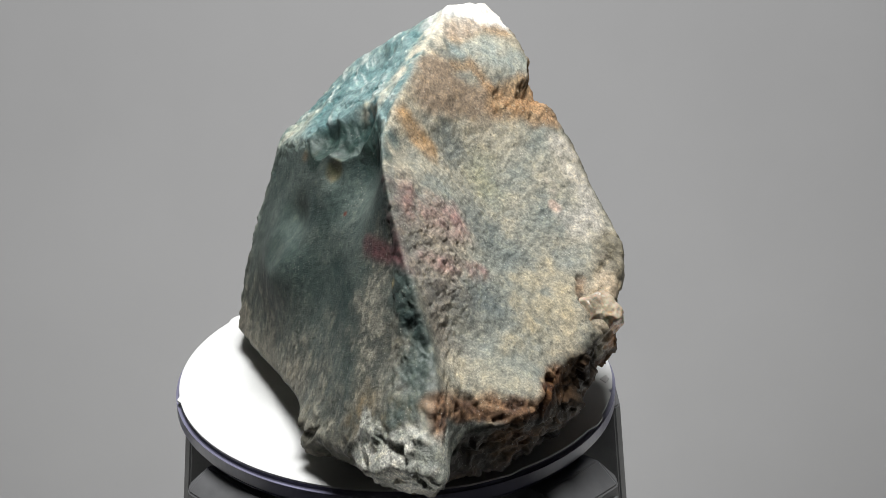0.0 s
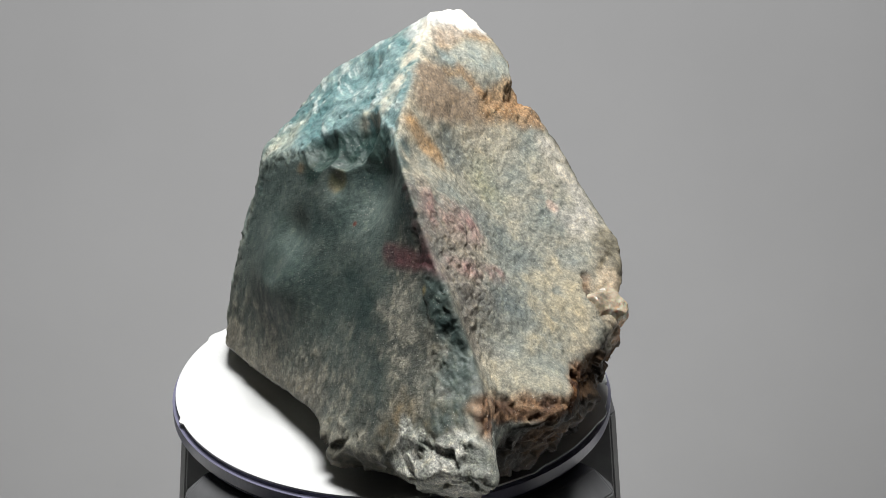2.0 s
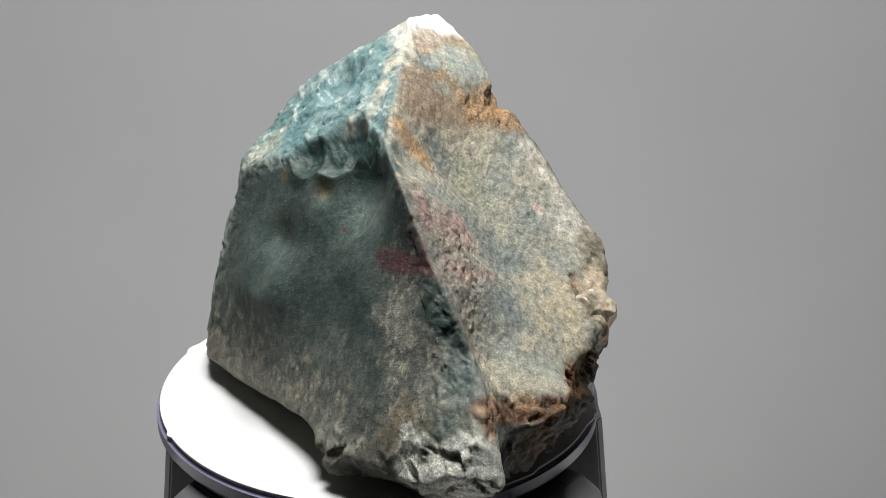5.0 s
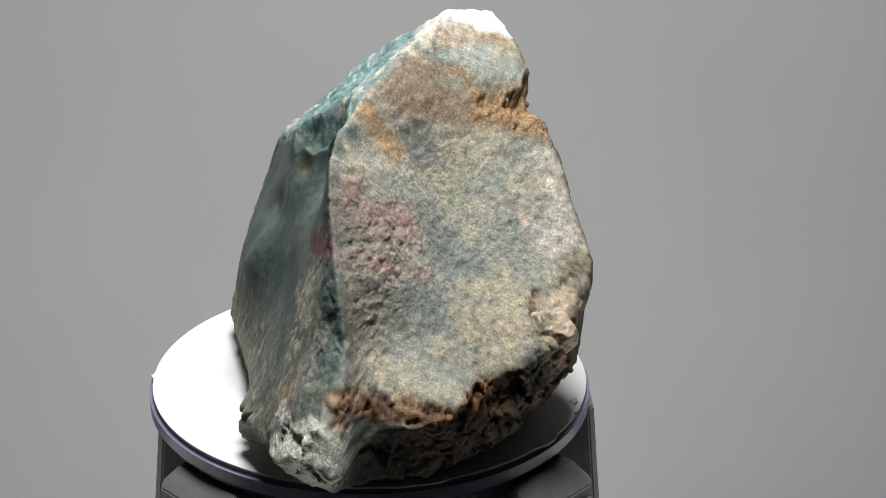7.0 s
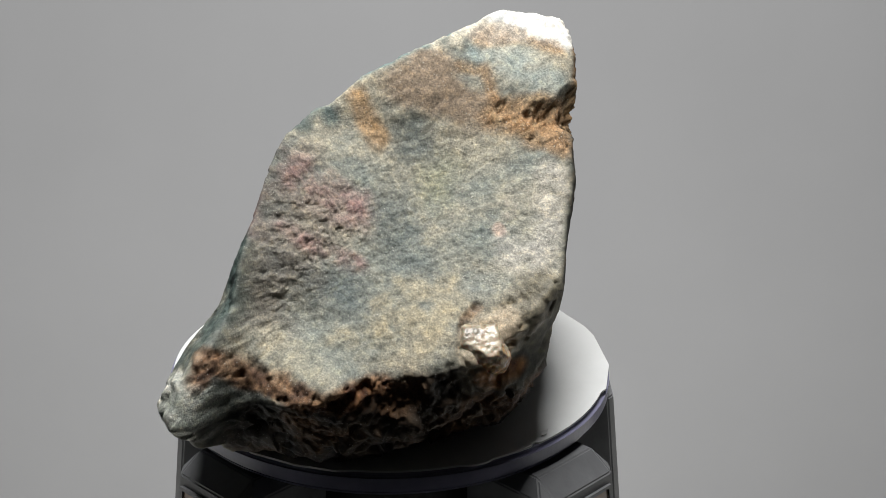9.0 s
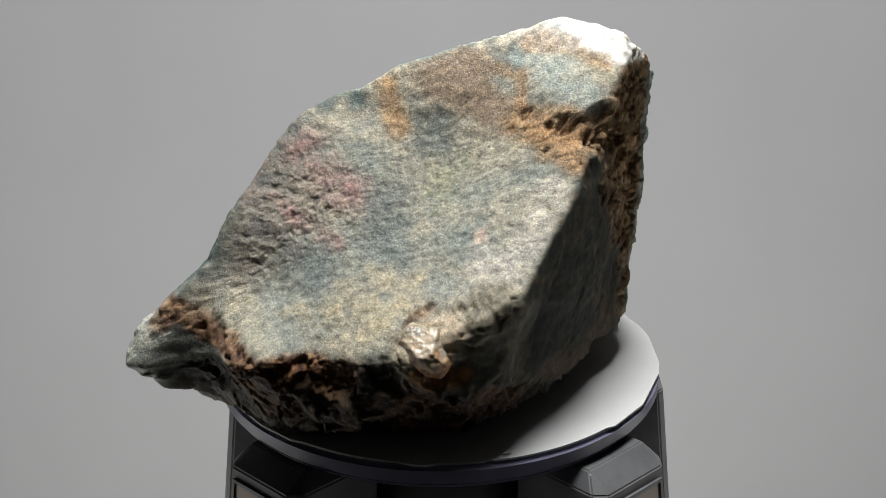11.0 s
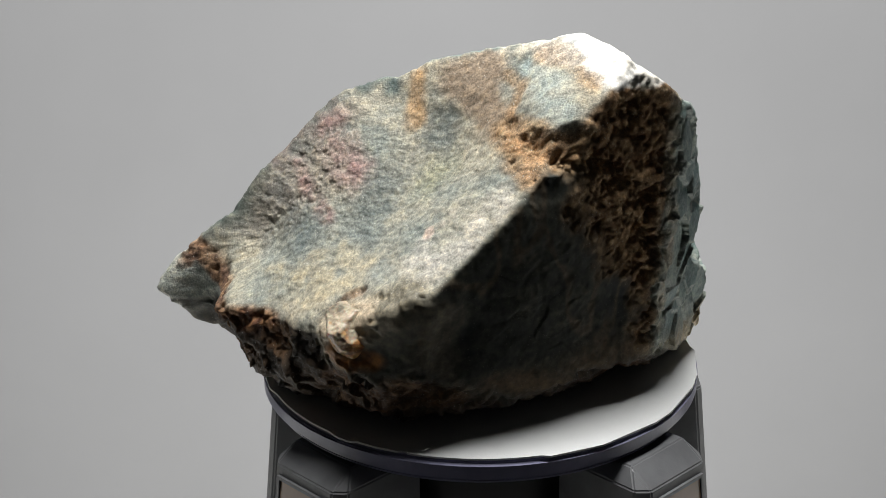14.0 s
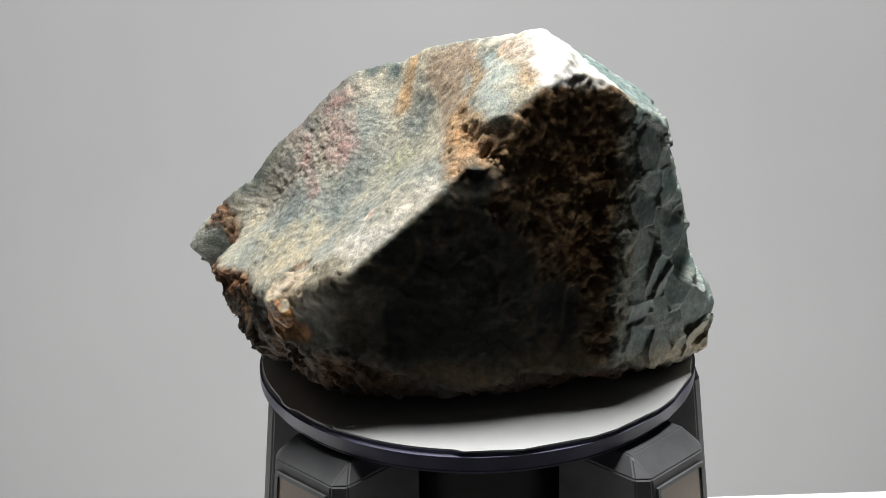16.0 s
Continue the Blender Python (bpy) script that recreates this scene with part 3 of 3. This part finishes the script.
    lay(quartz, (0.40, 0.355, 0.27), (0.17, 0.155, 0.115), by(n1 + 0.6 * n2, 0.9))
    lay(chain(((0.0655, -0.0325, 0.0340), (0.0640, -0.0270, 0.0410)), 0.0078, 0.7) * 0.85, (0.62, 0.50, 0.36))
    lay(chain(((0.0656, -0.0335, 0.0285), (0.0674, -0.0221, 0.0275)), 0.0042, 0.6) * 0.9, (0.50, 0.22, 0.06), (0.16, 0.06, 0.02), by(n2, 0.8))

    # grey-green mineral, lightened to stand in for light passing through the stone
    lay(back, (0.16, 0.23, 0.215), (0.36, 0.43, 0.40), by(n1 + 0.6 * n2, 0.7))
    lay(back * step(0.45, 0.55, btag) * 0.5, (0.13, 0.20, 0.21))
    lay(back * step(0.10, 0.02, b2 - b1) * 0.6, (0.52, 0.56, 0.52))
    lay(back * step(0.3, 0.8, fib) * 0.4, (0.42, 0.46, 0.42))
    lay(back * step(0.020, 0.007, p[:, 2] + 0.003 * n2), (0.38, 0.30, 0.17), (0.55, 0.47, 0.34), by(n2))
    lay(chain(((0.0225, 0.0598, 0.0960), (0.0219, 0.0598, 0.0825), (0.0202, 0.0601, 0.0644), (0.0187, 0.0598, 0.0458), (0.0188, 0.0582, 0.0220)), 0.0030, 0.7) * np.clip(0.7 + 0.5 * n2, 0, 1), (0.45, 0.40, 0.31))
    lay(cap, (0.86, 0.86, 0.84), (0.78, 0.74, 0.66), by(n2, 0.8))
    lay(cap * patch(0.019, 0.052, 0.108, 0.009) * 0.9, (0.33, 0.46, 0.45))
    # broken edges are paler, as rock dust clings to them
    lay(sharp * np.clip(0.1 + 0.6 * n2 + 0.4 * n3, 0, 1) * 0.45 * (1 - under) * (1 - green), (0.45, 0.42, 0.34))
    # scooped scar below the teal edge: its recess shade laid on as dark green
    lay(chain(((-0.021, 0.002, 0.079), (-0.016, -0.003, 0.083), (-0.008, -0.011, 0.0855), (-0.003, -0.016, 0.086)), 0.0075, 0.3, 0.4) * (1 - main) * 0.9, (0.022, 0.046, 0.040))
    col[:] = np.clip(col, 0.01, 0.9)

    rough = np.clip(0.62 + 0.1 * n2 - 0.18 * green * (1 - low) - 0.22 * teal - 0.2 * back - 0.25 * quartz - 0.15 * toe + 0.25 * porous + 0.2 * rust + 0.2 * cap + 0.2 * brown + 0.15 * main, 0.2, 0.95)
    speck = np.clip(0.75 * main + 0.30 * low + 0.45 * green + 0.5 * teal + 0.4 * back + 0.6 * toe + 0.5 * porous + 0.4 * under + 0.1 * brown, 0.08, 1) * (1 - 0.7 * cap)

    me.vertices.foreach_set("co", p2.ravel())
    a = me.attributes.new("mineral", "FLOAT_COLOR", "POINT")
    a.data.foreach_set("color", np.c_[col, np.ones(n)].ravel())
    for key, val in (("dull", rough), ("speckle", speck)):
        a = me.attributes.new(key, "FLOAT", "POINT")
        a.data.foreach_set("value", val)
    me.polygons.foreach_set("use_smooth", np.ones(len(me.polygons), dtype=bool))
    me.update()
    return me


def rock_material():
    m, N, L, B = material("banded_mineral")
    co = N.new("ShaderNodeTexCoord").outputs["Object"]

    def attr(key):
        a = N.new("ShaderNodeAttribute")
        a.attribute_name = key
        return a

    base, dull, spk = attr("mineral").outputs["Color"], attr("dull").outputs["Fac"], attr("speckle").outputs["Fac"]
    fine = ramp(N, L, noise_node(N, L, co, 1500, 4, 0.7).outputs[0], [(0.30, (0.46, 0.46, 0.47)), (0.50, (0.96, 0.96, 0.95)), (0.68, (1.62, 1.60, 1.53))])
    mid = ramp(N, L, noise_node(N, L, co, 420, 4, 0.65).outputs[0], [(0.30, (0.60, 0.62, 0.63)), (0.52, (1.0, 1.0, 1.0)), (0.70, (1.40, 1.34, 1.22))])
    c = mix(N, L, spk, base, mix(N, L, 1.0, base, fine.outputs[0], "MULTIPLY"))
    c = mix(N, L, 1.0, c, mid.outputs[0], "MULTIPLY")
    chips = N.new("ShaderNodeTexVoronoi")
    chips.inputs["Scale"].default_value = 900
    L.new(co, chips.inputs["Vector"])
    dots = ramp(N, L, chips.outputs["Distance"], [(0.10, (1, 1, 1)), (0.22, (0, 0, 0))])
    few = ramp(N, L, noise_node(N, L, co, 260, 2).outputs[0], [(0.44, (0, 0, 0)), (0.62, (0.75, 0.75, 0.75))])
    lit = mix(N, L, 1.0, mix(N, L, 1.0, dots.outputs[0], few.outputs[0], "MULTIPLY"), spk, "MULTIPLY")
    c = mix(N, L, lit, c, (0.68, 0.66, 0.58))
    grit = N.new("ShaderNodeTexVoronoi")
    grit.inputs["Scale"].default_value = 620
    L.new(co, grit.inputs["Vector"])
    holes = ramp(N, L, grit.outputs["Distance"], [(0.12, (1, 1, 1)), (0.30, (0, 0, 0))])
    some = ramp(N, L, noise_node(N, L, co, 190, 3).outputs[0], [(0.48, (0, 0, 0)), (0.64, (0.7, 0.7, 0.7))])
    dark = mix(N, L, 1.0, mix(N, L, 1.0, holes.outputs[0], some.outputs[0], "MULTIPLY"), spk, "MULTIPLY")
    c = mix(N, L, dark, c, (0.05, 0.05, 0.045))
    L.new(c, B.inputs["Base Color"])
    L.new(dull, B.inputs["Roughness"])
    B.inputs["Specular IOR Level"].default_value = 0.35
    last = None
    for scale, dist in ((1000, 0.00036), (2600, 0.00040)):
        b = N.new("ShaderNodeBump")
        b.inputs["Distance"].default_value = dist
        L.new(spk, b.inputs["Strength"])
        L.new(noise_node(N, L, co, scale, 4, 0.6).outputs[0], b.inputs["Height"])
        if last:
            L.new(last, b.inputs["Normal"])
        last = b.outputs[0]
    L.new(last, B.inputs["Normal"])
    return m


def crystal_mesh():
    """A broken lump of quartz with flat cleavage faces."""
    bm = bmesh.new()
    bmesh.ops.create_icosphere(bm, subdivisions=6, radius=1)
    d = np.array([v.co[:] for v in bm.verts])
    d /= np.linalg.norm(d, axis=1)[:, None]
    g = random.Random(11)
    s = np.zeros(len(d))
    for k in range(26):
        z, a = g.uniform(-1, 1), g.uniform(0, 2 * math.pi)
        q = math.sqrt(1 - z * z)
        s += (np.maximum(d @ np.array((q * math.cos(a), q * math.sin(a), z)), 1e-4) / g.uniform(0.80, 1.0)) ** 50
    s += (1 / 1.12) ** 50
    p = d * (s ** (-1 / 50))[:, None] * np.array((0.0086, 0.0092, 0.0096))
    p *= (1 + 0.035 * grain(p, 0.004, 5, 4) + 0.02 * grain(p, 0.0012, 6, 3))[:, None]
    for v, q in zip(bm.verts, p):
        v.co = q
    for f in bm.faces:
        f.smooth = True
    return bm


def crystal_material():
    m, N, L, B = material("stained_quartz")
    co = N.new("ShaderNodeTexCoord").outputs["Object"]
    xyz = N.new("ShaderNodeSeparateXYZ")
    L.new(co, xyz.inputs[0])
    milky = ramp(N, L, noise_node(N, L, co, 160, 5, 0.6).outputs[0], [(0.34, (0.15, 0.135, 0.10)), (0.46, (0.36, 0.30, 0.22)), (0.62, (0.54, 0.47, 0.36))])
    low = ramp(N, L, xyz.outputs["Z"], [(0.0, (1, 1, 1)), (0.004, (0, 0, 0))])
    low.color_ramp.elements[0].position, low.color_ramp.elements[1].position = 0.0, 0.004
    shift = N.new("ShaderNodeMath")
    shift.operation = "MULTIPLY_ADD"
    L.new(noise_node(N, L, co, 300, 4).outputs[0], shift.inputs[0])
    shift.inputs[1].default_value, shift.inputs[2].default_value = 0.016, -0.008
    total = N.new("ShaderNodeMath")
    total.operation = "ADD"
    L.new(shift.outputs[0], total.inputs[0])
    L.new(xyz.outputs["Z"], total.inputs[1])
    L.new(total.outputs[0], low.inputs[0])
    orange = ramp(N, L, noise_node(N, L, co, 420, 4).outputs[0], [(0.36, (0.20, 0.085, 0.03)), (0.60, (0.66, 0.34, 0.12))])
    L.new(mix(N, L, low.outputs[0], milky.outputs[0], orange.outputs[0]), B.inputs["Base Color"])
    B.inputs["Roughness"].default_value, B.inputs["IOR"].default_value = 0.32, 1.54
    B.inputs["Subsurface Weight"].default_value, B.inputs["Subsurface Scale"].default_value = 0.25, 0.002
    b = N.new("ShaderNodeBump")
    b.inputs["Strength"].default_value, b.inputs["Distance"].default_value = 0.6, 0.0005
    L.new(noise_node(N, L, co, 700, 4).outputs[0], b.inputs["Height"])
    L.new(b.outputs[0], B.inputs["Normal"])
    return m


rock = tagged(new("rock", rock_mesh(8)), "rough broken rock of green, teal and brown mineral on white paper", "rock")
rock.data.materials.append(rock_material())
rock.location = (0, 0, PLATE_Z)
quartz_lump = part("quartz_crystal", crystal_mesh(), crystal_material(), rock, "cream quartz crystal stained orange below")
quartz_lump.matrix_basis = pose(0.0592, -0.0292, 0.0338, 8, 8, 4)


def motions():
    walk(plate, [(t, pose(0, 0, PLATE_Z, 0, 0, -a)) for t, a in TURN])
    walk(rock, [(t, pose(0, 0, PLATE_Z, 0, 0, -a)) for t, a in TURN])


motions()
